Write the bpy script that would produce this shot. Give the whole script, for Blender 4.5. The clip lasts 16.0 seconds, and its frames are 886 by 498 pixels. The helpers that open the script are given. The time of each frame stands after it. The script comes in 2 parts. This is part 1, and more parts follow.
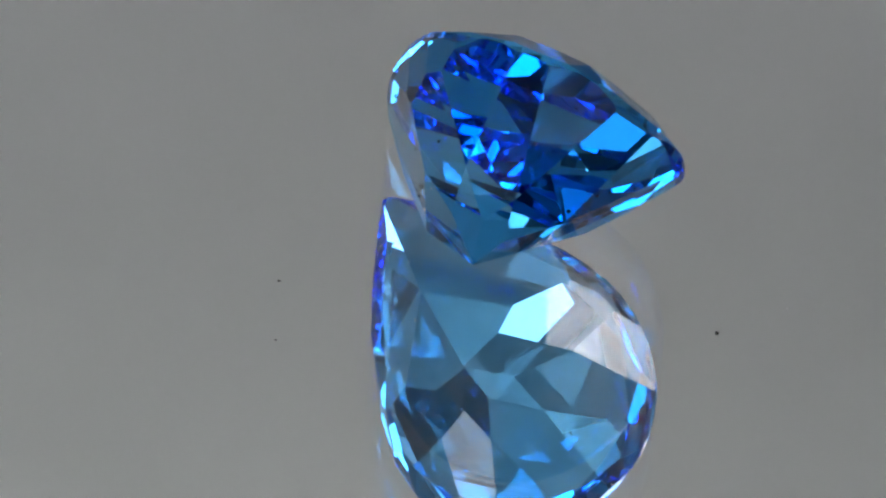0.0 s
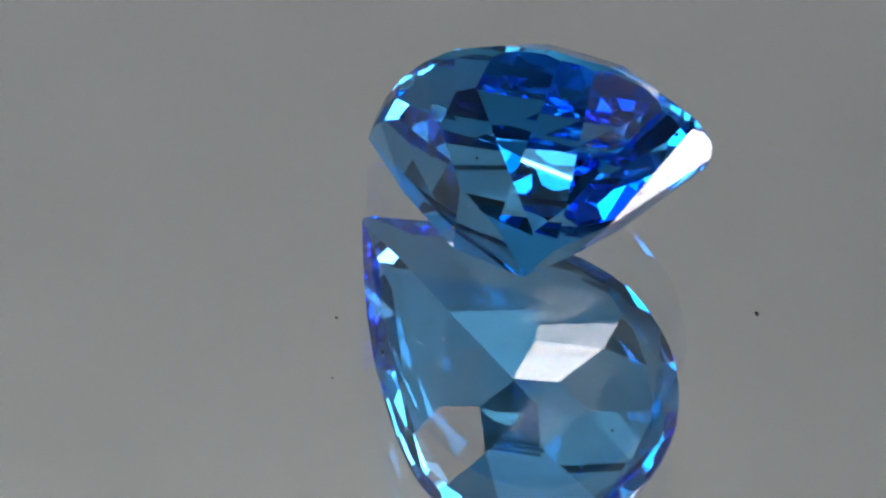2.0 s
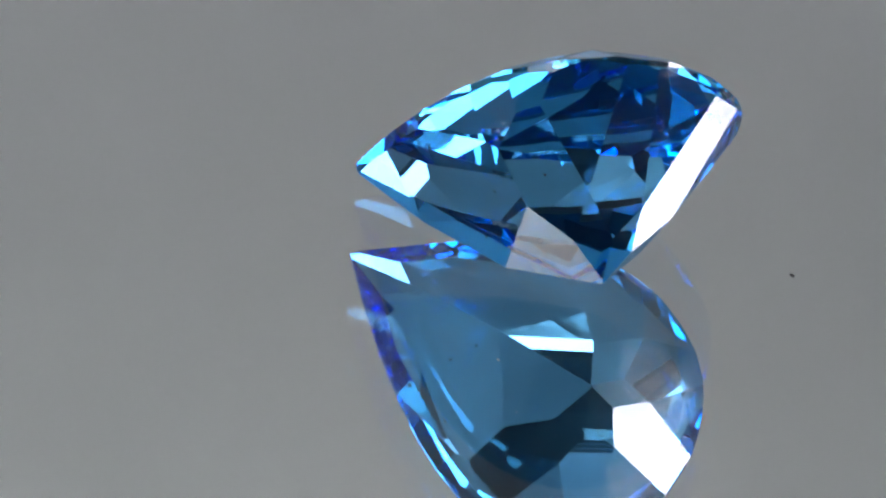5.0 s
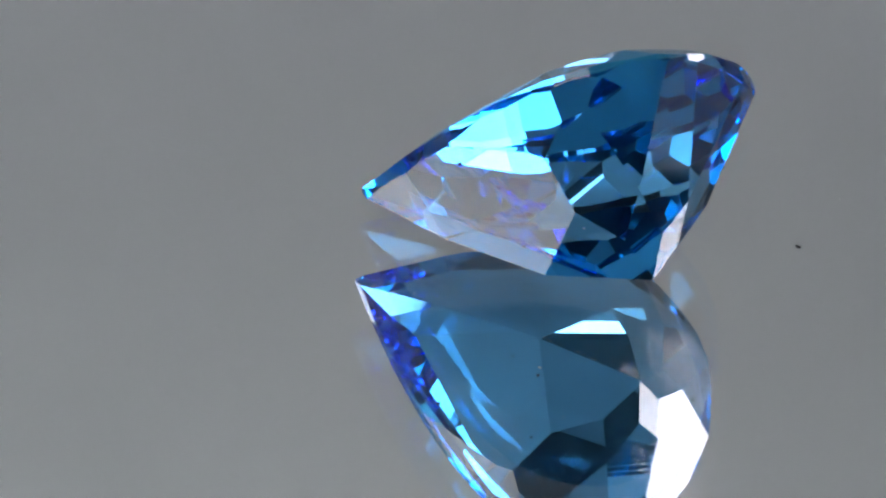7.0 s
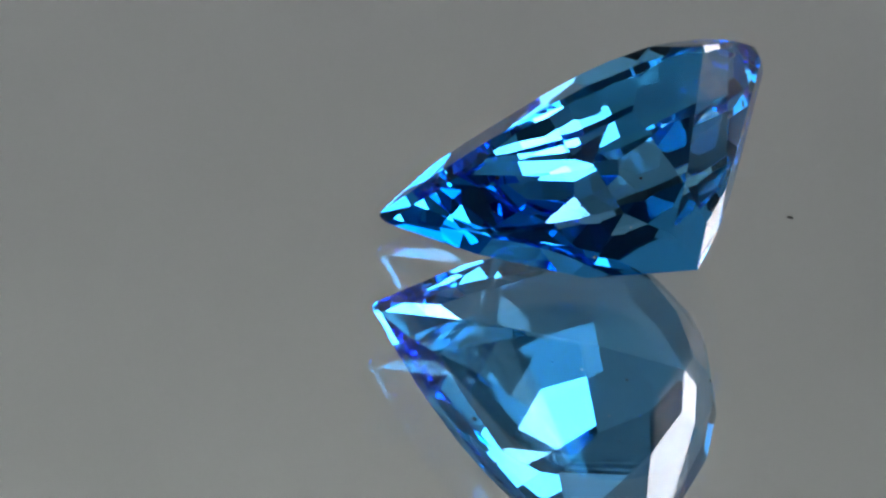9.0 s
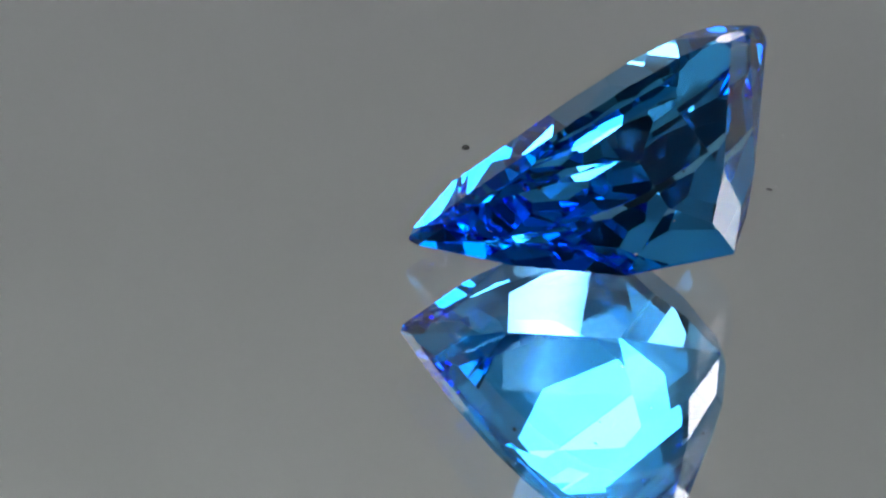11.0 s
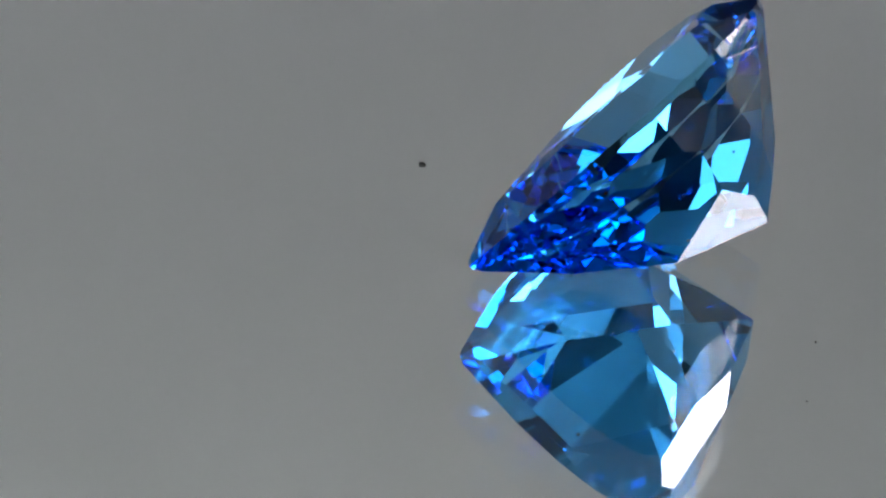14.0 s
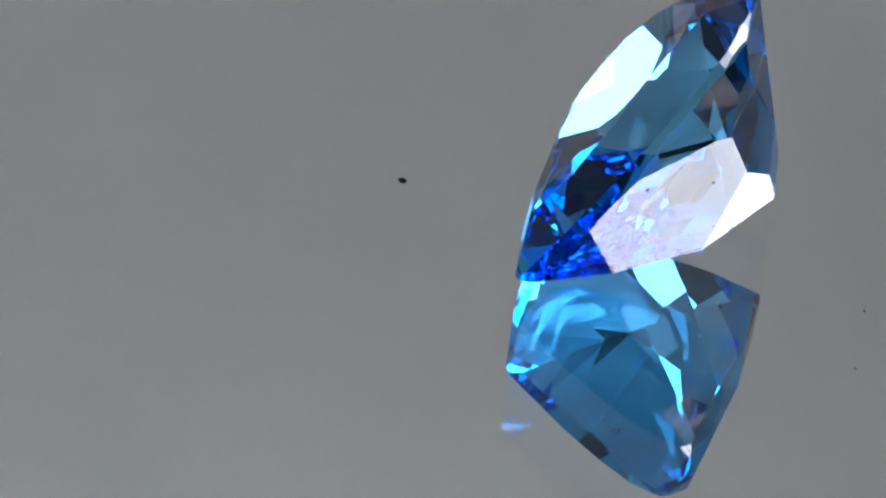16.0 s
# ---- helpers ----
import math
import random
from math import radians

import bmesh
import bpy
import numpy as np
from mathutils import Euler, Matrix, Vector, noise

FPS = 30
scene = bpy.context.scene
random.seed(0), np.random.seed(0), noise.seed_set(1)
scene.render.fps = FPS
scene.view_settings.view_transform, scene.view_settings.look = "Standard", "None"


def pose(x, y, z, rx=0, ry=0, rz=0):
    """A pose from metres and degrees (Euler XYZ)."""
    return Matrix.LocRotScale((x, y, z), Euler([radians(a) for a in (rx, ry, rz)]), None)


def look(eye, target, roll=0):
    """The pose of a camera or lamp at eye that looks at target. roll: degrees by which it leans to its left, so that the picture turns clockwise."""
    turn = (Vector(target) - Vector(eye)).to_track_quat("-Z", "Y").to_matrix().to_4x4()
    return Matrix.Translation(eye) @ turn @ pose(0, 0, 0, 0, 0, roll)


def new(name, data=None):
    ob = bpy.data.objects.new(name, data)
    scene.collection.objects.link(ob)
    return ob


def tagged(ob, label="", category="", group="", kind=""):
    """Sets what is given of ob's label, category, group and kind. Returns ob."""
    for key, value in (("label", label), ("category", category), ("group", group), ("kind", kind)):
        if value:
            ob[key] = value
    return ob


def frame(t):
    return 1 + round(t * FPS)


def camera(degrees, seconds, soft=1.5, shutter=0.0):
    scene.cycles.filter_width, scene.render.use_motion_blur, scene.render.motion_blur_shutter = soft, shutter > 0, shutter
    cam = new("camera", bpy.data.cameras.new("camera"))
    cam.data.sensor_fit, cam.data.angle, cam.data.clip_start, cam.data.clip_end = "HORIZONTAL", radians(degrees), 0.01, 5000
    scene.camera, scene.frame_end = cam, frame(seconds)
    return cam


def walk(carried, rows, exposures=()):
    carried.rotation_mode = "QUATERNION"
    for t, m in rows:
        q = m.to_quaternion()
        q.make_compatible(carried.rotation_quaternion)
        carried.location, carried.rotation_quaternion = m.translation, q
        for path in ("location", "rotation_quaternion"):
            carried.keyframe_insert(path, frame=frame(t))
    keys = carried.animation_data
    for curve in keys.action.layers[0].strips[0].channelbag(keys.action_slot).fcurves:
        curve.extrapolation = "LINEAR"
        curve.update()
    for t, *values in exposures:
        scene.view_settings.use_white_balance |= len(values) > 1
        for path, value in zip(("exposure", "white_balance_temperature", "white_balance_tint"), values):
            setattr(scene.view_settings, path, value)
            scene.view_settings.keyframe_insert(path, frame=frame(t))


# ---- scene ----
U = 2.19e-5  # metres in one unit of the plan: a 15 mm stone on a 3 mm mirror
G = dict(p=30.2434, r=5.0294, u0=994.6579, v0=348.0113, lD=8.7485, g=115.089, w=6.9297, R=253.038, L=450.7004, e=1.0435, tg=13.4721, hc=50.3294, tx=-18.4704, hp=293.9995, cx=0.5317, px=-54.6052, py=-115.5793, pz=214.5025, a=129.5132, b=25.6405, c=45.6328, sax=-471.018, say=-376.1076, sbx=274.397, sby=-325.278, scx=386.9414, scy=-321.6428, sdx=196.6869, sdy=230.828, mm=2.2289, w2=-0.0027, qq=1.6024, rt=0.6362, st=0.7462, bl=9.8156)
# cutting diagram of the pavilion: direction of each facet (0 at the round end), slope in degrees, distance from the centre
PAVILION = {
    "mains": [(-1.3, 52.7, 216.2), (46.7, 52.5, 214.8), (-49.9, 52.1, 210.6), (85.7, 49.8, 214.4), (-84.0, 48.2, 210.2), (124.8, 50.9, 221.9), (-126.1, 50.8, 216.1)],
    "kites": [(26.0, 43.4, 233.6), (-27.9, 44.1, 228.8), (68.7, 43.7, 225.5), (-73.3, 44.8, 214.9)],
    "keel": [(115.0, 37.4, 231.5), (-118.1, 36.8, 230.4)],
    "tip": [(130.9, 52.2, 242.4), (-131.2, 55.8, 234.5)],
}
BREAK = 67.0
SPIN, SPIN2 = G["w"], G["w2"]


def turn_at(t):
    return SPIN * t + SPIN2 * (t - 8) ** 2 / 8


# ---- camera: stands still ----
def camera_pose():
    p, r = radians(G["p"]), radians(G["r"])
    ahead, up, side = Vector((0, math.cos(p), -math.sin(p))), Vector((0, math.sin(p), math.cos(p))), Vector((1, 0, 0))
    side, up = math.cos(r) * side + math.sin(r) * up, -math.sin(r) * side + math.cos(r) * up
    far = math.exp(G["lD"])
    eye = (-far * ahead - (G["u0"] - 784) * side + (G["v0"] - 441) * up) * U
    m = Matrix((side, up, -ahead)).transposed().to_4x4()
    m.translation = eye
    return m


LENS = 2 * math.degrees(math.atan(784 / math.exp(G["lD"])))
cam = camera(LENS, 16.0, soft=2.3)
EXPOSURES = [(0.0, 0.61, 6500, 9.5), (4.0, 0.70, 6430, 9.5), (6.5, 0.65, 6150, 11), (9.0, 0.47, 6500, 6.5),
             (12.0, 0.43, 6400, 8), (15.0, 0.56, 6380, 9), (16.0, 0.57, 6300, 9.5)]
walk(cam, [(0.0, camera_pose()), (16.0, camera_pose())], exposures=EXPOSURES)

scene.cycles.max_bounces = scene.cycles.transmission_bounces = scene.cycles.glossy_bounces = 24

# ---- world ----
world = bpy.data.worlds.new("studio")
scene.world = world
world.use_nodes = True
world.node_tree.nodes["Background"].inputs[0].default_value = (0.02, 0.02, 0.021, 1)
world.node_tree.nodes["Background"].inputs[1].default_value = 1.0


# ---- materials ----
def material(name):
    m = bpy.data.materials.new(name)
    m.use_nodes = True
    nt = m.node_tree
    nt.nodes.clear()
    out = nt.nodes.new("ShaderNodeOutputMaterial")
    return m, nt, out


def plain(name, color, rough=0.6, metal=0.0, scale=300.0, vary=0.08, bump=0.0):
    m, nt, out = material(name)
    b = nt.nodes.new("ShaderNodeBsdfPrincipled")
    tc = nt.nodes.new("ShaderNodeTexCoord")
    n1 = nt.nodes.new("ShaderNodeTexNoise")
    n2 = nt.nodes.new("ShaderNodeTexNoise")
    n1.inputs["Scale"].default_value = scale
    n2.inputs["Scale"].default_value = scale * 0.07
    n1.inputs["Detail"].default_value = 6
    for n in (n1, n2):
        nt.links.new(tc.outputs["Object"], n.inputs["Vector"])
    mix = nt.nodes.new("ShaderNodeMath")
    mix.operation = "ADD"
    nt.links.new(n1.outputs[0], mix.inputs[0])
    nt.links.new(n2.outputs[0], mix.inputs[1])
    ramp = nt.nodes.new("ShaderNodeMapRange")
    ramp.inputs["From Min"].default_value, ramp.inputs["From Max"].default_value = 0.6, 1.4
    ramp.inputs["To Min"].default_value, ramp.inputs["To Max"].default_value = 1 - vary, 1 + vary
    nt.links.new(mix.outputs[0], ramp.inputs["Value"])
    mul = nt.nodes.new("ShaderNodeVectorMath")
    mul.operation = "SCALE"
    mul.inputs[0].default_value = color
    nt.links.new(ramp.outputs[0], mul.inputs["Scale"])
    nt.links.new(mul.outputs[0], b.inputs["Base Color"])
    b.inputs["Roughness"].default_value, b.inputs["Metallic"].default_value = rough, metal
    if bump:
        bp = nt.nodes.new("ShaderNodeBump")
        bp.inputs["Strength"].default_value = bump
        bp.inputs["Distance"].default_value = 0.0005
        nt.links.new(n1.outputs[0], bp.inputs["Height"])
        nt.links.new(bp.outputs[0], b.inputs["Normal"])
    nt.links.new(b.outputs[0], out.inputs[0])
    return m


def glass(name, color, ior):
    m, nt, out = material(name)
    g = nt.nodes.new("ShaderNodeBsdfGlass")
    g.inputs["Color"].default_value = (*color, 1)
    g.inputs["IOR"].default_value = ior
    g.inputs["Roughness"].default_value = 0.0
    nt.links.new(g.outputs[0], out.inputs[0])
    return m


def gem(name, color, inside, ior, rough=0.0, rough_spots=0.0, scale=4000.0):
    """Tinted crystal: clear polish on the outside, colour gained on each pass and total reflection inside."""
    m, nt, out = material(name)
    fr = nt.nodes.new("ShaderNodeFresnel")
    fr.inputs["IOR"].default_value = ior
    inner = nt.nodes.new("ShaderNodeMapRange")
    inner.inputs["From Min"].default_value, inner.inputs["From Max"].default_value = 0.6, 0.97
    tint = nt.nodes.new("ShaderNodeMix")
    tint.data_type = "RGBA"
    tint.inputs[6].default_value, tint.inputs[7].default_value = (1, 1, 1, 1), (*inside, 1)
    gloss = nt.nodes.new("ShaderNodeBsdfGlossy")
    bend = nt.nodes.new("ShaderNodeBsdfRefraction")
    bend.inputs["Color"].default_value = (*color, 1)
    bend.inputs["IOR"].default_value = ior
    mix = nt.nodes.new("ShaderNodeMixShader")
    gloss.inputs["Roughness"].default_value = bend.inputs["Roughness"].default_value = rough
    nt.links.new(fr.outputs[0], inner.inputs["Value"])
    nt.links.new(inner.outputs[0], tint.inputs[0])
    nt.links.new(tint.outputs[2], gloss.inputs["Color"])
    nt.links.new(fr.outputs[0], mix.inputs[0])
    nt.links.new(bend.outputs[0], mix.inputs[1])
    nt.links.new(gloss.outputs[0], mix.inputs[2])
    if rough_spots:
        tc = nt.nodes.new("ShaderNodeTexCoord")
        n = nt.nodes.new("ShaderNodeTexNoise")
        n.inputs["Scale"].default_value = scale
        n.inputs["Detail"].default_value = 4
        nt.links.new(tc.outputs["Object"], n.inputs["Vector"])
        mr = nt.nodes.new("ShaderNodeMapRange")
        mr.inputs["From Min"].default_value, mr.inputs["From Max"].default_value = 0.45, 0.7
        mr.inputs["To Min"].default_value, mr.inputs["To Max"].default_value = rough, rough_spots
        nt.links.new(n.outputs[0], mr.inputs["Value"])
        nt.links.new(mr.outputs[0], gloss.inputs["Roughness"])
        nt.links.new(mr.outputs[0], bend.inputs["Roughness"])
    nt.links.new(mix.outputs[0], out.inputs[0])
    return m


def glow(name, color, strength):
    m, nt, out = material(name)
    e = nt.nodes.new("ShaderNodeEmission")
    e.inputs[0].default_value, e.inputs[1].default_value = (*color, 1), strength
    nt.links.new(e.outputs[0], out.inputs[0])
    return m


def glow_panel(name, color, core, rest, w, h):
    """Diffuser of a panel lamp, brightest over the LEDs in its middle."""
    m, nt, out = material(name)
    e = nt.nodes.new("ShaderNodeEmission")
    e.inputs[0].default_value = (*color, 1)
    tc = nt.nodes.new("ShaderNodeTexCoord")
    sc = nt.nodes.new("ShaderNodeVectorMath")
    sc.operation = "MULTIPLY"
    sc.inputs[1].default_value = (2 / w, 2 / h, 0)
    ln = nt.nodes.new("ShaderNodeVectorMath")
    ln.operation = "LENGTH"
    mr = nt.nodes.new("ShaderNodeMapRange")
    mr.interpolation_type = "SMOOTHSTEP"
    mr.inputs["From Min"].default_value, mr.inputs["From Max"].default_value = 0.35, 0.70
    mr.inputs["To Min"].default_value, mr.inputs["To Max"].default_value = core, rest
    nt.links.new(tc.outputs["Object"], sc.inputs[0])
    nt.links.new(sc.outputs[0], ln.inputs[0])
    nt.links.new(ln.outputs["Value"], mr.inputs["Value"])
    nt.links.new(mr.outputs[0], e.inputs[1])
    nt.links.new(e.outputs[0], out.inputs[0])
    return m


STONE = gem("blue_topaz", (0.405, 0.745, 0.995), (0.35, 0.785, 0.995), 1.62)
STONE_RIM = gem("topaz_girdle", (0.48, 0.82, 0.98), (0.42, 0.82, 0.99), 1.62, 0.02, 0.16)
PLATE = glass("float_glass", (0.985, 0.995, 0.99), 1.52)
SILVER = plain("silvering", (0.93, 0.93, 0.92), 0.0, 1.0, 40, 0.01)
DIRT = plain("dark_dust", (0.02, 0.018, 0.016), 0.9, 0, 9000, 0.3)
LINT = plain("white_dust", (0.8, 0.8, 0.8), 0.8, 0, 9000, 0.1)
GREY = plain("grey_cloth", (0.868, 0.872, 0.868), 0.9, 0, 9, 0.015)
WALL = plain("wall_paint", (0.3, 0.3, 0.31), 0.85, 0, 12, 0.06, 0.1)
BLACK = plain("black_plastic", (0.03, 0.03, 0.032), 0.45, 0, 400, 0.2)
WOOD = plain("table_laminate", (0.84, 0.84, 0.84), 0.5, 0, 60, 0.15)
LAMP = glow_panel("led_diffuser", (0.97, 0.945, 1.06), 12.0, 5.4, 0.357, 0.19)
LAMP_NEXT = glow_panel("square_led_diffuser", (0.97, 0.96, 1.04), 4.0, 3.0, 0.087, 0.088)
LAMP_SIDE = glow_panel("side_led_diffuser", (1.0, 0.97, 0.96), 3.2, 1.9, 0.19, 0.14)
LAMP_SOFT = glow_panel("dim_led_diffuser", (0.98, 0.97, 1.03), 3.0, 2.6, 0.10, 0.028)
# glow of the added bars that lift the back cloth
FILL_BACK = glow("bar_fill_glow", (0.975, 1.0, 0.985), 6.1)
# glow of the added bar that lifts the right side cloth
FILL_WALL = glow("wall_fill_glow", (0.97, 0.985, 1.03), 17.0)


# ---- mesh helpers ----
def part(name, bm, mat, parent=None, label=""):
    me = bpy.data.meshes.new(name)
    bm.to_mesh(me)
    bm.free()
    me.materials.append(mat)
    ob = new(name, me)
    ob.parent = parent
    if label:
        tagged(ob, label)
    return ob


def block(sx, sy, sz, at=(0, 0, 0), bevel=0.0):
    bm = bmesh.new()
    bmesh.ops.create_cube(bm, size=1, matrix=Matrix.Translation(at) @ Matrix.Diagonal((sx, sy, sz, 1)))
    if bevel:
        bmesh.ops.bevel(bm, geom=bm.edges[:], offset=bevel, segments=2, affect="EDGES", profile=0.5)
    return bm


def disc(radius, z0, z1, n=128, bevel=0.0):
    bm = bmesh.new()
    bmesh.ops.create_cone(bm, cap_ends=True, segments=n, radius1=radius, radius2=radius, depth=z1 - z0,
                          matrix=Matrix.Translation((0, 0, (z0 + z1) / 2)))
    if bevel:
        rim = [e for e in bm.edges if abs(e.verts[0].co.z - e.verts[1].co.z) < 1e-9 and len(e.link_faces) == 2]
        bmesh.ops.bevel(bm, geom=rim, offset=bevel, segments=3, affect="EDGES", profile=0.5)
    return bm


# ---- room round the table ----
FLOOR_Z, TABLE_Z = -0.78, -0.030
tagged(part("floor", block(3.4, 3.4, 0.1, (0, 0, FLOOR_Z - 0.05)), WOOD), "dull grey laminate floor of the room", "floor", kind="structure")
tagged(part("ceiling", block(3.4, 3.4, 0.1, (0, 0, 1.67)), WALL), "plain pale painted ceiling", "ceiling", kind="structure")
tagged(part("wall_north", block(3.4, 0.1, 2.4, (0, 1.75, 0.42)), WALL), "plain grey painted wall", "wall", kind="structure")
tagged(part("wall_south", block(3.4, 0.1, 2.4, (0, -1.75, 0.42)), WALL), "plain grey painted wall", "wall", kind="structure")
tagged(part("wall_east", block(0.1, 3.4, 2.4, (1.75, 0, 0.42)), WALL), "plain grey painted wall", "wall", kind="structure")
tagged(part("wall_west", block(0.1, 3.4, 2.4, (-1.75, 0, 0.42)), WALL), "plain grey painted wall", "wall", kind="structure")


def make_table():
    t = tagged(new("work_table"), "grey laminate work table under the turntable", "table")
    part("tabletop", block(1.4, 1.4, 0.03, (0, 0, TABLE_Z - 0.015), 0.003), WOOD, t)
    for x in (-0.64, 0.64):
        for y in (-0.64, 0.64):
            h = TABLE_Z - 0.03 - FLOOR_Z
            part("leg", block(0.05, 0.05, h, (x, y, FLOOR_Z + h / 2), 0.003), BLACK, t)
    return t


make_table()


def cloth(w, h, sag, seed, steps=16):
    """A cloth panel in the xz plane, width w and height h, softly uneven, 2 mm thick."""
    bm = bmesh.new()
    rows = []
    for a in range(steps + 1):
        row = []
        for b in range(steps + 1):
            u, v = a / steps, b / steps
            y = sag * math.sin(math.pi * u) * math.sin(math.pi * v) + 0.004 * noise.noise((u * 4 + seed, v * 4, seed))
            row.append(bm.verts.new(((u - 0.5) * w, y, (v - 0.5) * h)))
        rows.append(row)
    for a in range(steps):
        for b in range(steps):
            f = bm.faces.new((rows[a][b], rows[a + 1][b], rows[a + 1][b + 1], rows[a][b + 1]))
            f.smooth = True
    bmesh.ops.solidify(bm, geom=bm.faces[:], thickness=0.002)
    return bm


def make_tent():
    """Box tent of white cloth over the table, open in front for the camera."""
    t = tagged(new("light_tent"), "white cloth light tent standing on the table", "light tent")
    t.location = (0, 0, TABLE_Z)
    half, high = 0.62, 0.72

    def sheet(name, w, h, m, sag, seed):
        bm = cloth(w, h, sag, seed)
        bmesh.ops.transform(bm, matrix=m, verts=bm.verts[:])
        part(name, bm, GREY, t)

    slit = 0.105
    sheet("back_panel", 2 * half, high - slit, pose(0, half, (high + slit) / 2), 0.01, 1)
    sheet("back_strip", half - 0.20, slit - 0.004, pose(-(half + 0.20) / 2, half, slit / 2), 0.0, 7)
    sheet("back_strip", half - 0.45, slit - 0.004, pose((half + 0.45) / 2, half, slit / 2), 0.0, 8)
    sheet("side_panel", 2 * half, high, pose(half, 0, high / 2 + 0.003, 0, 0, -90), 0.01, 2)
    sheet("side_panel", 2 * half, high, pose(-half, 0, high / 2 + 0.003, 0, 0, 90), 0.01, 3)
    sheet("roof_panel", 2 * half, half + 0.10, pose(0, (half - 0.10) / 2, high, 90), -0.01, 4)
    for x in (-half - 0.008, half + 0.008):
        for y in (-half - 0.008, half + 0.008):
            bm = disc(0.006, 0, high + 0.01, 16)
            bmesh.ops.transform(bm, matrix=Matrix.Translation((x, y, 0)), verts=bm.verts[:])
            part("corner_rod", bm, BLACK, t)
    return t


make_tent()


def make_panel(az, el, far, w, h, lean, mat, label):
    """LED panel that aims at the stone from a stand on the table."""
    a, e = radians(az), radians(el)
    at = Vector((math.sin(a) * math.cos(e), math.cos(a) * math.cos(e), math.sin(e))) * far
    lamp = tagged(new("led_panel"), label, "lamp", "panel lamps")
    lamp.matrix_basis = look(at, (0, 0, 0.003), lean)
    part("housing", block(w + 0.010, h + 0.010, 0.02, (0, 0, 0.0125), 0.003), BLACK, lamp)
    part("diffuser", block(w, h, 0.004, (0, 0, 0)), mat, lamp, "glowing white diffuser")
    inv = lamp.matrix_basis.inverted()
    out = Vector((at.x, at.y, 0)) + Vector((at.x, at.y, 0)).normalized() * 0.13
    for name, r, z0, z1 in (("pole", 0.007, TABLE_Z + 0.012, at.z), ("base_plate", 0.06, TABLE_Z, TABLE_Z + 0.012)):
        bm = disc(r, z0, z1, 32, 0.002)
        bmesh.ops.transform(bm, matrix=inv @ Matrix.Translation((out.x, out.y, 0)), verts=bm.verts[:])
        part(name, bm, BLACK, lamp)
    bm = bmesh.new()
    a0, a1 = inv @ (at + at.normalized() * 0.02), inv @ Vector((out.x, out.y, at.z - 0.01))
    d = a1 - a0
    bmesh.ops.create_cone(bm, cap_ends=True, segments=24, radius1=0.008, radius2=0.008, depth=d.length,
                          matrix=Matrix.Translation((a0 + a1) / 2) @ d.to_track_quat("Z", "Y").to_matrix().to_4x4())
    part("boom_arm", bm, BLACK, lamp)
    return lamp


make_panel(46, 49, 0.42, 0.087, 0.088, 0, LAMP_NEXT, "tiny square white LED panel lamp on a black stand")
make_panel(79.8, 36.7, 0.42, 0.357, 0.19, 10, LAMP, "large cool white LED panel lamp on a black stand")
make_panel(-113, 50, 0.44, 0.19, 0.14, 0, LAMP_SIDE, "small warm white LED panel lamp on a black stand")
make_panel(-50, 40.4, 0.46, 0.10, 0.028, 12, LAMP_SOFT, "small dim white LED panel lamp on a black stand")


def make_roof_bar():
    """Unseen fill bar added under the tent roof, turned to brighten the back cloth."""
    bar = tagged(new("hanging_fill"), "unseen black LED bar added under the tent roof as fill", "lamp")
    bar.location = (-0.08, 0.36, 0.62)
    part("housing", block(0.46, 0.02, 0.05, (0, 0, 0), 0.003), BLACK, bar)
    bm = block(0.44, 0.004, 0.042)
    bmesh.ops.transform(bm, matrix=pose(0, 0.012, 0), verts=bm.verts[:])
    part("diffuser", bm, FILL_BACK, bar, "glowing white diffuser")
    for x in (-0.18, 0.18):
        part("strap", block(0.012, 0.003, 0.055, (x, 0, 0.05)), BLACK, bar)
    return bar


make_roof_bar()


def make_bar(x, y, turn, high, tilt, mat):
    """Unseen low fill bar, added on the table to brighten one wall of the tent."""
    bar = tagged(new("background_fill"), "unseen low black LED bar added to brighten the cloth behind it", "lamp", "low light bars")
    bar.matrix_basis = pose(x, y, TABLE_Z, 0, 0, turn)
    part("hood", block(0.32, 0.004, high, (0, -0.02, high / 2), 0.001), BLACK, bar)
    part("housing", block(0.32, 0.06, 0.012, (0, 0.012, 0.006), 0.003), BLACK, bar)
    bm = block(0.30, 0.05, 0.004)
    bmesh.ops.transform(bm, matrix=pose(0, 0.014, high * 0.45, -38, 0, tilt), verts=bm.verts[:])
    part("diffuser", bm, mat, bar, "glowing white diffuser")
    return bar


make_bar(-0.40, 0.36, 0, 0.088, -20, FILL_BACK)
make_bar(0.47, 0.26, -70, 0.050, 0, FILL_WALL)


# ---- turntable ----
MIRROR_R, MIRROR_D = 0.055, 137 * U


def make_base():
    b = tagged(new("turntable_base"), "black plastic base of a small motor turntable", "turntable")
    part("foot", disc(0.05, TABLE_Z, TABLE_Z + 0.014, 96, 0.002), BLACK, b)
    part("spindle", disc(0.008, TABLE_Z + 0.014, -MIRROR_D - 0.0052, 48), BLACK, b)
    return b


make_base()


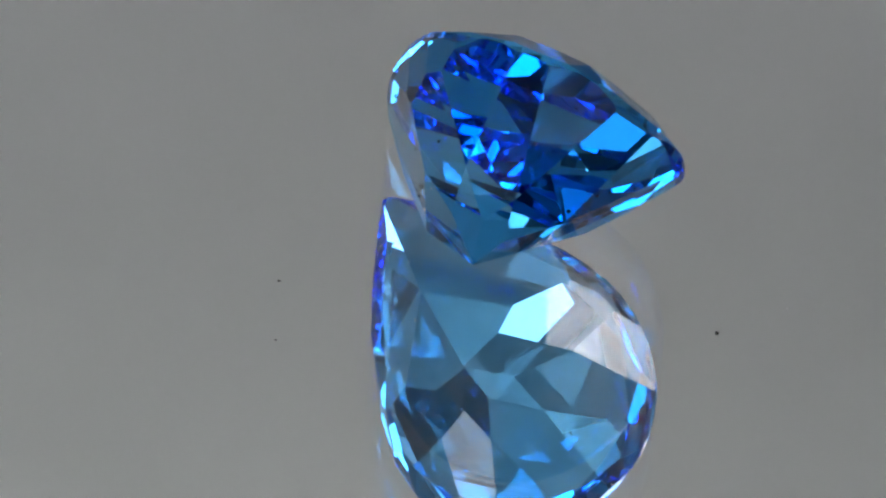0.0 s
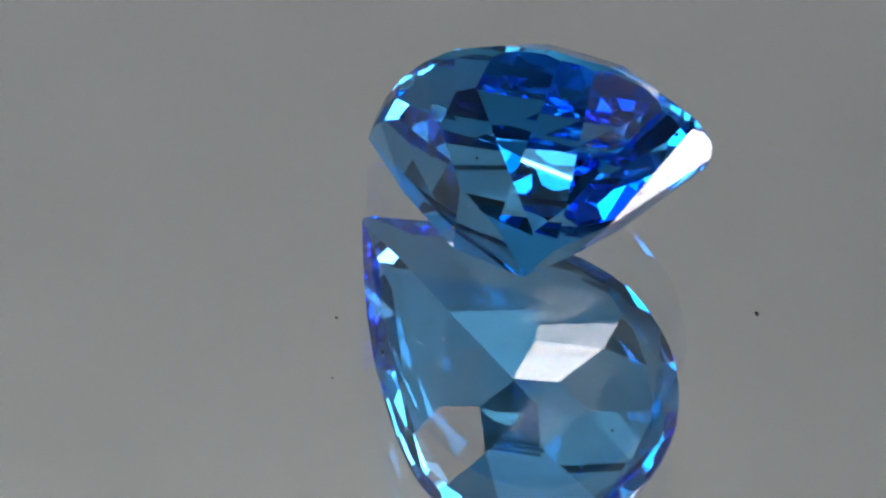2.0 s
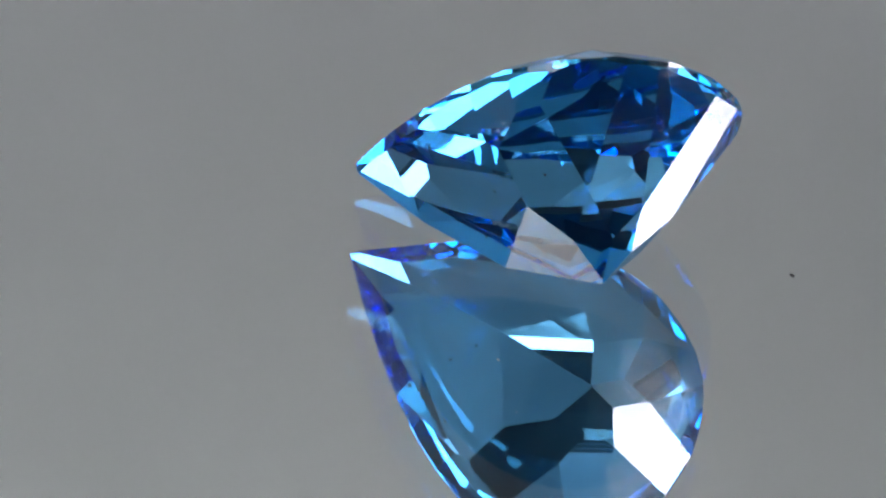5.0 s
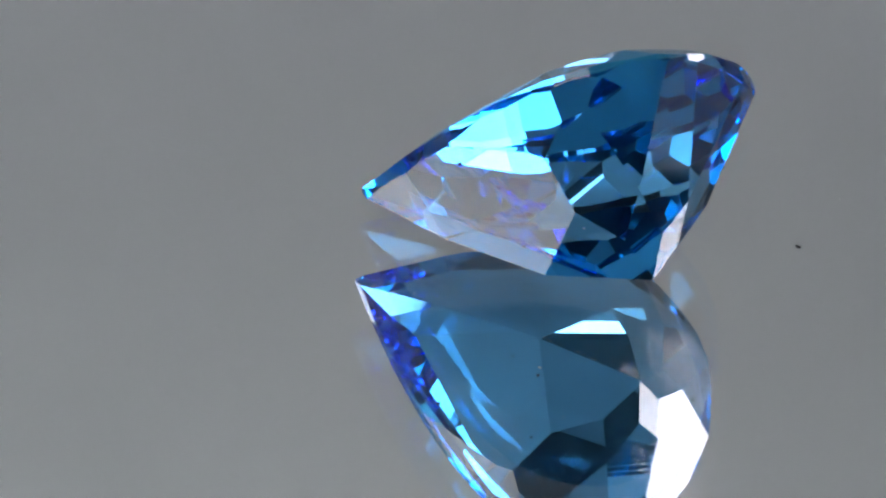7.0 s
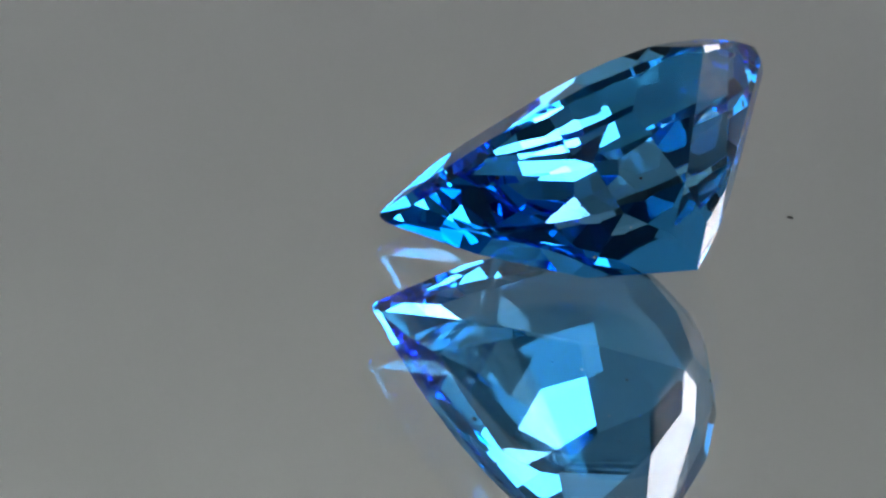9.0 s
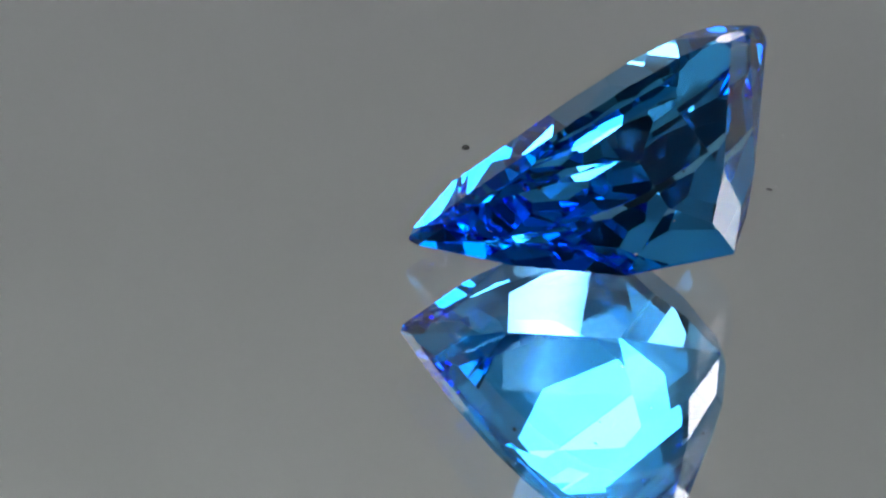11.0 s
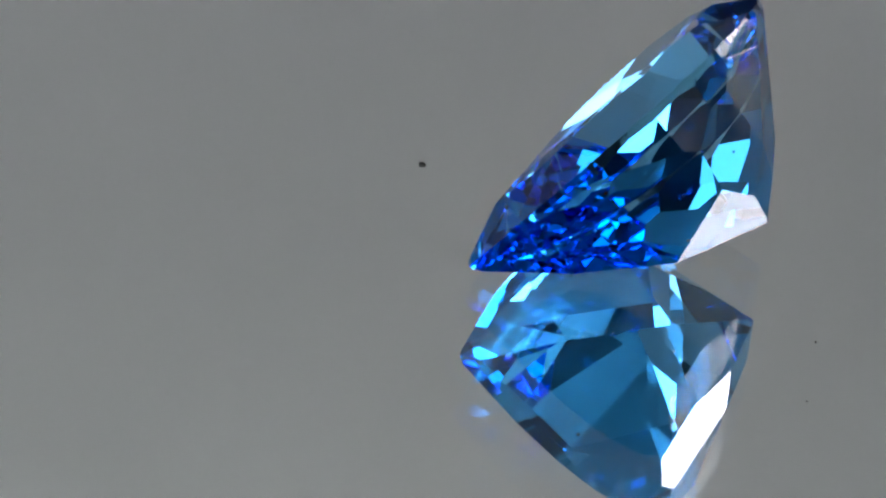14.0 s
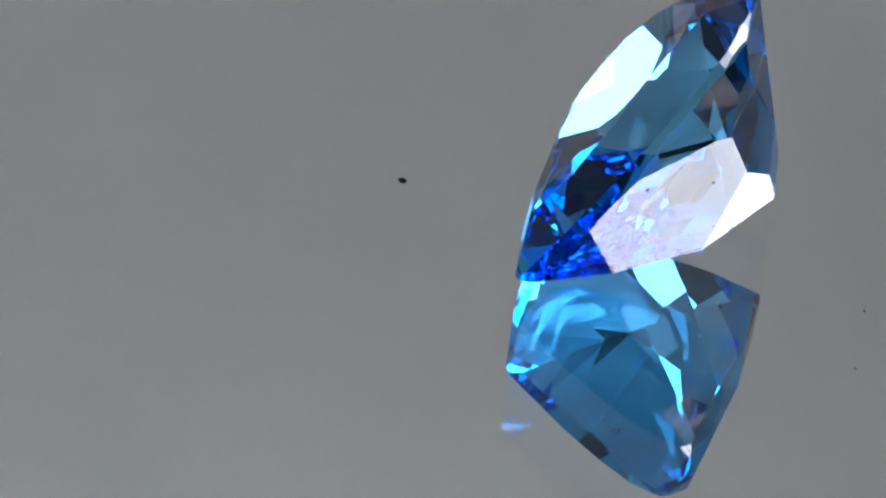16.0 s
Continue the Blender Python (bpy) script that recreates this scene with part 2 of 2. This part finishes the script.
def make_mirror():
    m = tagged(new("mirror_disc"), "round silvered glass mirror turning slowly under the stone", "mirror")
    bm = disc(MIRROR_R, -MIRROR_D, 0, 192, 0.0004)
    low = min(v.co.z for v in bm.verts)
    bmesh.ops.delete(bm, geom=[f for f in bm.faces if f.normal.z < -0.99 and f.calc_center_median().z < low + 1e-7], context="FACES")
    part("glass", bm, PLATE, m)
    part("silver_backing", disc(MIRROR_R - 0.0003, -MIRROR_D - 0.0002, -MIRROR_D, 192), SILVER, m)
    part("platter", disc(MIRROR_R - 0.002, -MIRROR_D - 0.0052, -MIRROR_D - 0.0002, 96, 0.001), BLACK, m, "black plastic platter")
    return m


mirror = make_mirror()


def grain(name, x, y, z, sx, sy, sz, mat, seed, label):
    rng = random.Random(seed)
    bm = bmesh.new()
    bmesh.ops.create_icosphere(bm, subdivisions=2, radius=1)
    for v in bm.verts:
        v.co *= 1 + rng.uniform(-0.25, 0.25)
        v.co.x *= sx * U
        v.co.y *= sy * U
        v.co.z *= sz * U
    ob = part(name, bm, mat, mirror, label)
    ob.location = (x * U, y * U, z * U + sz * U)
    return ob


grain("dust_speck", G["sax"], G["say"], 0, 3.2, 2.2, 1.2, DIRT, 1, "tiny dark speck of dust")
grain("dust_speck", G["sbx"], G["sby"], -136.5, 3.6, 6, 1, DIRT, 2, "tiny dark speck of dust")
grain("dust_speck", G["scx"], G["scy"], 0, 2.2, 1.6, 1.2, LINT, 3, "tiny white speck of lint")
grain("dust_speck", G["sdx"], G["sdy"], -136.5, 9, 7, 1, DIRT, 4, "tiny dark speck of dust")


# ---- the stone ----
def outline_point(s):
    """Point of the pear outline, s from 0 (round end) to 1 (tip), upper side."""
    R, L, e = G["R"], G["L"], G["e"]
    if s < 0.5:
        th = math.pi - math.pi * s
        m = 2 / G["mm"]
        c, q = abs(math.cos(th)), abs(math.sin(th))
        return Vector((-e * R * c ** m, R * q ** m))
    x = L * (s - 0.5) * 2
    return Vector((x, R * (1 - (max(x, 0) / L) ** G["qq"])))


def rim(az, cx):
    """Point and tangent of the outline in the direction az about cx: 0 at the round end, 180 at the tip."""
    side = 1 if az >= 0 else -1
    lo, hi = 0.0, 1.0
    for _ in range(40):
        s = (lo + hi) / 2
        p = outline_point(s)
        if math.degrees(math.atan2(p.y, -(p.x - cx))) < abs(az):
            lo = s
        else:
            hi = s
    s = min(max(s, 0.004), 0.996)
    t = outline_point(min(1, s + 0.003)) - outline_point(s - 0.003)
    p = outline_point(s)
    if abs(az) < 1e-6:
        t = Vector((0, 1))
    return Vector((p.x, p.y * side)), Vector((t.x, t.y * side)).normalized()


def edge_plane(az, scale, cx, z0, apex):
    """The plane that touches the outline, scaled about cx, at az and height z0, and runs through the apex."""
    p, t = rim(az, cx)
    p = Vector((cx + (p.x - cx) * scale, p.y * scale, z0))
    t = Vector((t.x, t.y, 0))
    n = t.cross(Vector((cx, 0, apex)) - p).normalized()
    if n.xy.dot(p.xy - Vector((cx, 0))) < 0:
        n = -n
    return p, n


def carve(planes):
    """The faces of the solid that all the facet planes leave standing."""
    faces = []
    for i, (kind, p, n) in enumerate(planes):
        a = n.orthogonal().normalized()
        b = n.cross(a)
        poly = [p + (a * x + b * y) * 3000 for x, y in ((1, 1), (-1, 1), (-1, -1), (1, -1))]
        for j, (_, q, m) in enumerate(planes):
            if j == i:
                continue
            out = []
            for k, c in enumerate(poly):
                d = poly[k - 1]
                hc, hd = (c - q).dot(m), (d - q).dot(m)
                if (hc > 0) != (hd > 0):
                    out.append(d + (c - d) * (hd / (hd - hc)))
                if hc <= 0:
                    out.append(c)
            poly = out
            if len(poly) < 3:
                break
        clean = []
        for c in poly:
            if not clean or (c - clean[-1]).length > 0.05:
                clean.append(c)
        while len(clean) > 1 and (clean[0] - clean[-1]).length <= 0.05:
            clean.pop()
        if len(clean) > 2:
            faces.append((kind, clean))
    return faces


def skin_grain(stone, at, r, mat, rng, label):
    bm = bmesh.new()
    bmesh.ops.create_icosphere(bm, subdivisions=1, radius=r * U)
    sx = rng.uniform(0.8, 1.6)
    for v in bm.verts:
        v.co *= 1 + rng.uniform(-0.25, 0.25)
        v.co.x *= sx
        v.co += at * U
    return part("dust_speck" if r > 1.5 else "edge_chip", bm, mat, stone, label)


def make_stone():
    tg, hc, hp, tx, cx = G["tg"], G["hc"], G["hp"], G["tx"], G["cx"]
    planes = []
    up, low = tg / 2, -tg / 2

    def tier(kind, where, scale, centre, z0, apex):
        for az in where:
            for a in ((az,) if az == 0 else (az, -az)):
                planes.append((kind, *edge_plane(a, scale, centre, z0, apex)))

    # girdle
    for az in [k * 7.5 for k in range(14)] + [108, 120, 134, 150, 166, 176]:
        for a in ((az, -az) if az else (0,)):
            p, t = rim(a, 0)
            n = Vector((t.y, -t.x, 0))
            planes.append(("girdle", Vector((p.x, p.y, 0)), n if n.xy.dot(p) > 0 else -n))
    # blunted tip
    planes.append(("girdle", Vector((G["L"] - G["bl"], 0, 0)), Vector((1, 0, 0))))
    planes.append(("pavilion", Vector((G["L"] - G["bl"] - 2, 0, low)), Vector((0.78, 0, -0.62)).normalized()))
    planes.append(("crown", Vector((G["L"] - G["bl"] - 2, 0, up)), Vector((0.6, 0, 0.8)).normalized()))
    # pavilion: mains, kites round the culet, long facets along the keel, small ones at the tip
    mains, between = (0, 45, 90, 135), (22.5, 67.5, 112.5, 158)
    cut = {}
    for kind, rows in PAVILION.items():
        for az, slope, off in rows:
            u, s = radians(az), radians(slope)
            n = Vector((-math.cos(u) * math.sin(s), math.sin(u) * math.sin(s), -math.cos(s)))
            cut[kind, az] = (n, off)
            planes.append(("pavilion", n * off, n))
    # wedges between neighbouring mains, steep breaks under the girdle
    ring = sorted((k for k in cut if k[0] == "mains"), key=lambda k: k[1])
    for one, two in zip(ring[1:], ring[2:-1]):
        (n1, d1), (n2, d2) = cut[one], cut[two]
        way = (n1 + n2).xy.normalized()
        s = radians(56.0)
        n = Vector((way.x * math.sin(s), way.y * math.sin(s), -math.cos(s)))
        kite = min((v for k, v in cut.items() if k[0] in ("kites", "keel")), key=lambda v: (v[0].xy.normalized() - way).length)
        top = Matrix((n1, n2, kite[0])).inverted() @ Vector((d1, d2, kite[1]))
        planes.append(("pavilion", top, n))
    for az in (0, 24, 47, 68, 86, 105, 125):
        for a in ((az, -az) if az else (0,)):
            p, t = rim(a, 0)
            n = Vector((t.y, -t.x))
            n = n if n.dot(p) > 0 else -n
            s = radians(BREAK)
            planes.append(("pavilion", Vector((p.x, p.y, low)), Vector((n.x * math.sin(s), n.y * math.sin(s), -math.cos(s)))))
    # crown: bezels, steep wedges, flat stars, table
    bezel = 1 / (1 - G["rt"])
    tip = bezel * (1 - 0.924 * G["st"])
    slope = (1 - tip) / (G["st"] - G["rt"] * 0.924)
    flat = 1 + slope * G["rt"] * 0.924
    tier("crown", mains, 1.0, tx, up, up + hc * bezel)
    tier("crown", (22.5, 67.5, 112.5, 152, 172), 1.0, tx, up, up + hc * tip / (1 - G["st"]))
    tier("crown", between, flat / slope, tx, up, up + hc * flat)
    planes.append(("table", Vector((0, 0, up + hc)), Vector((0, 0, 1))))
    faces = carve(planes)
    turn = (Matrix.Rotation(radians(G["a"]), 4, "Z") @ Matrix.Rotation(radians(G["b"]), 4, "Y") @ Matrix.Rotation(radians(G["c"]), 4, "X"))
    at = turn.copy()
    at.translation = Vector((G["px"], G["py"], G["pz"])) * U
    low_z = min((at @ (c * U)).z for kind, f in faces for c in f)
    at.translation.z -= low_z - 1e-6
    stone = tagged(new("gemstone"), "pear-cut sky-blue topaz lying tilted on its pavilion on the mirror", "gemstone")
    groups = {"table": [], "crown": [], "girdle": [], "pavilion": []}
    for kind, f in faces:
        groups[kind].append([c * U for c in f])
    for k, fs in groups.items():
        b = bmesh.new()
        for f in fs:
            b.faces.new([b.verts.new(c) for c in f])
        bmesh.ops.remove_doubles(b, verts=b.verts[:], dist=0.05 * U)
        part(k, b, STONE_RIM if k == "girdle" else STONE, stone)

    def on_skin(d):
        d = Vector(d)
        return d * min((p.dot(n) / d.dot(n) for _, p, n in planes if d.dot(n) > 1e-6))

    rng = random.Random(5)
    for x, y, z, r, mat, label in ((219, 140, -48, 3.6, DIRT, "tiny dark speck of dust"), (166, 41, -184, 2.6, DIRT, "tiny dark speck of dust"),
                                   (107, 119, -139, 2.2, DIRT, "tiny dark speck of dust"), (3, 150, -143, 2.4, DIRT, "tiny dark speck of dust"),
                                   (-171, -60, -118, 2.6, DIRT, "tiny dark speck of dust"), (121, 43, -209, 2.8, LINT, "tiny white speck of lint"),
                                   (48, 95, -199, 1.8, LINT, "tiny white speck of lint")):
        skin_grain(stone, on_skin((x, y, z)), r, mat, rng, label)
    # worn white dots along the keel and by the culet
    for k in range(26):
        u = rng.random() ** 0.7
        spot = Vector((cx + (G["L"] - cx) * u, rng.gauss(0, 2.5), low - hp * (1 - u)))
        skin_grain(stone, on_skin(spot), rng.uniform(0.6, 1.3), LINT, rng, "tiny white chip")
    return stone, at


stone, stone_at = make_stone()
stone.matrix_basis = stone_at


def motions():
    times = [k * 0.5 for k in range(33)]
    walk(mirror, [(t, pose(0, 0, 0, 0, 0, turn_at(t))) for t in times])
    walk(stone, [(t, pose(0, 0, 0, 0, 0, turn_at(t)) @ stone_at) for t in times])


motions()
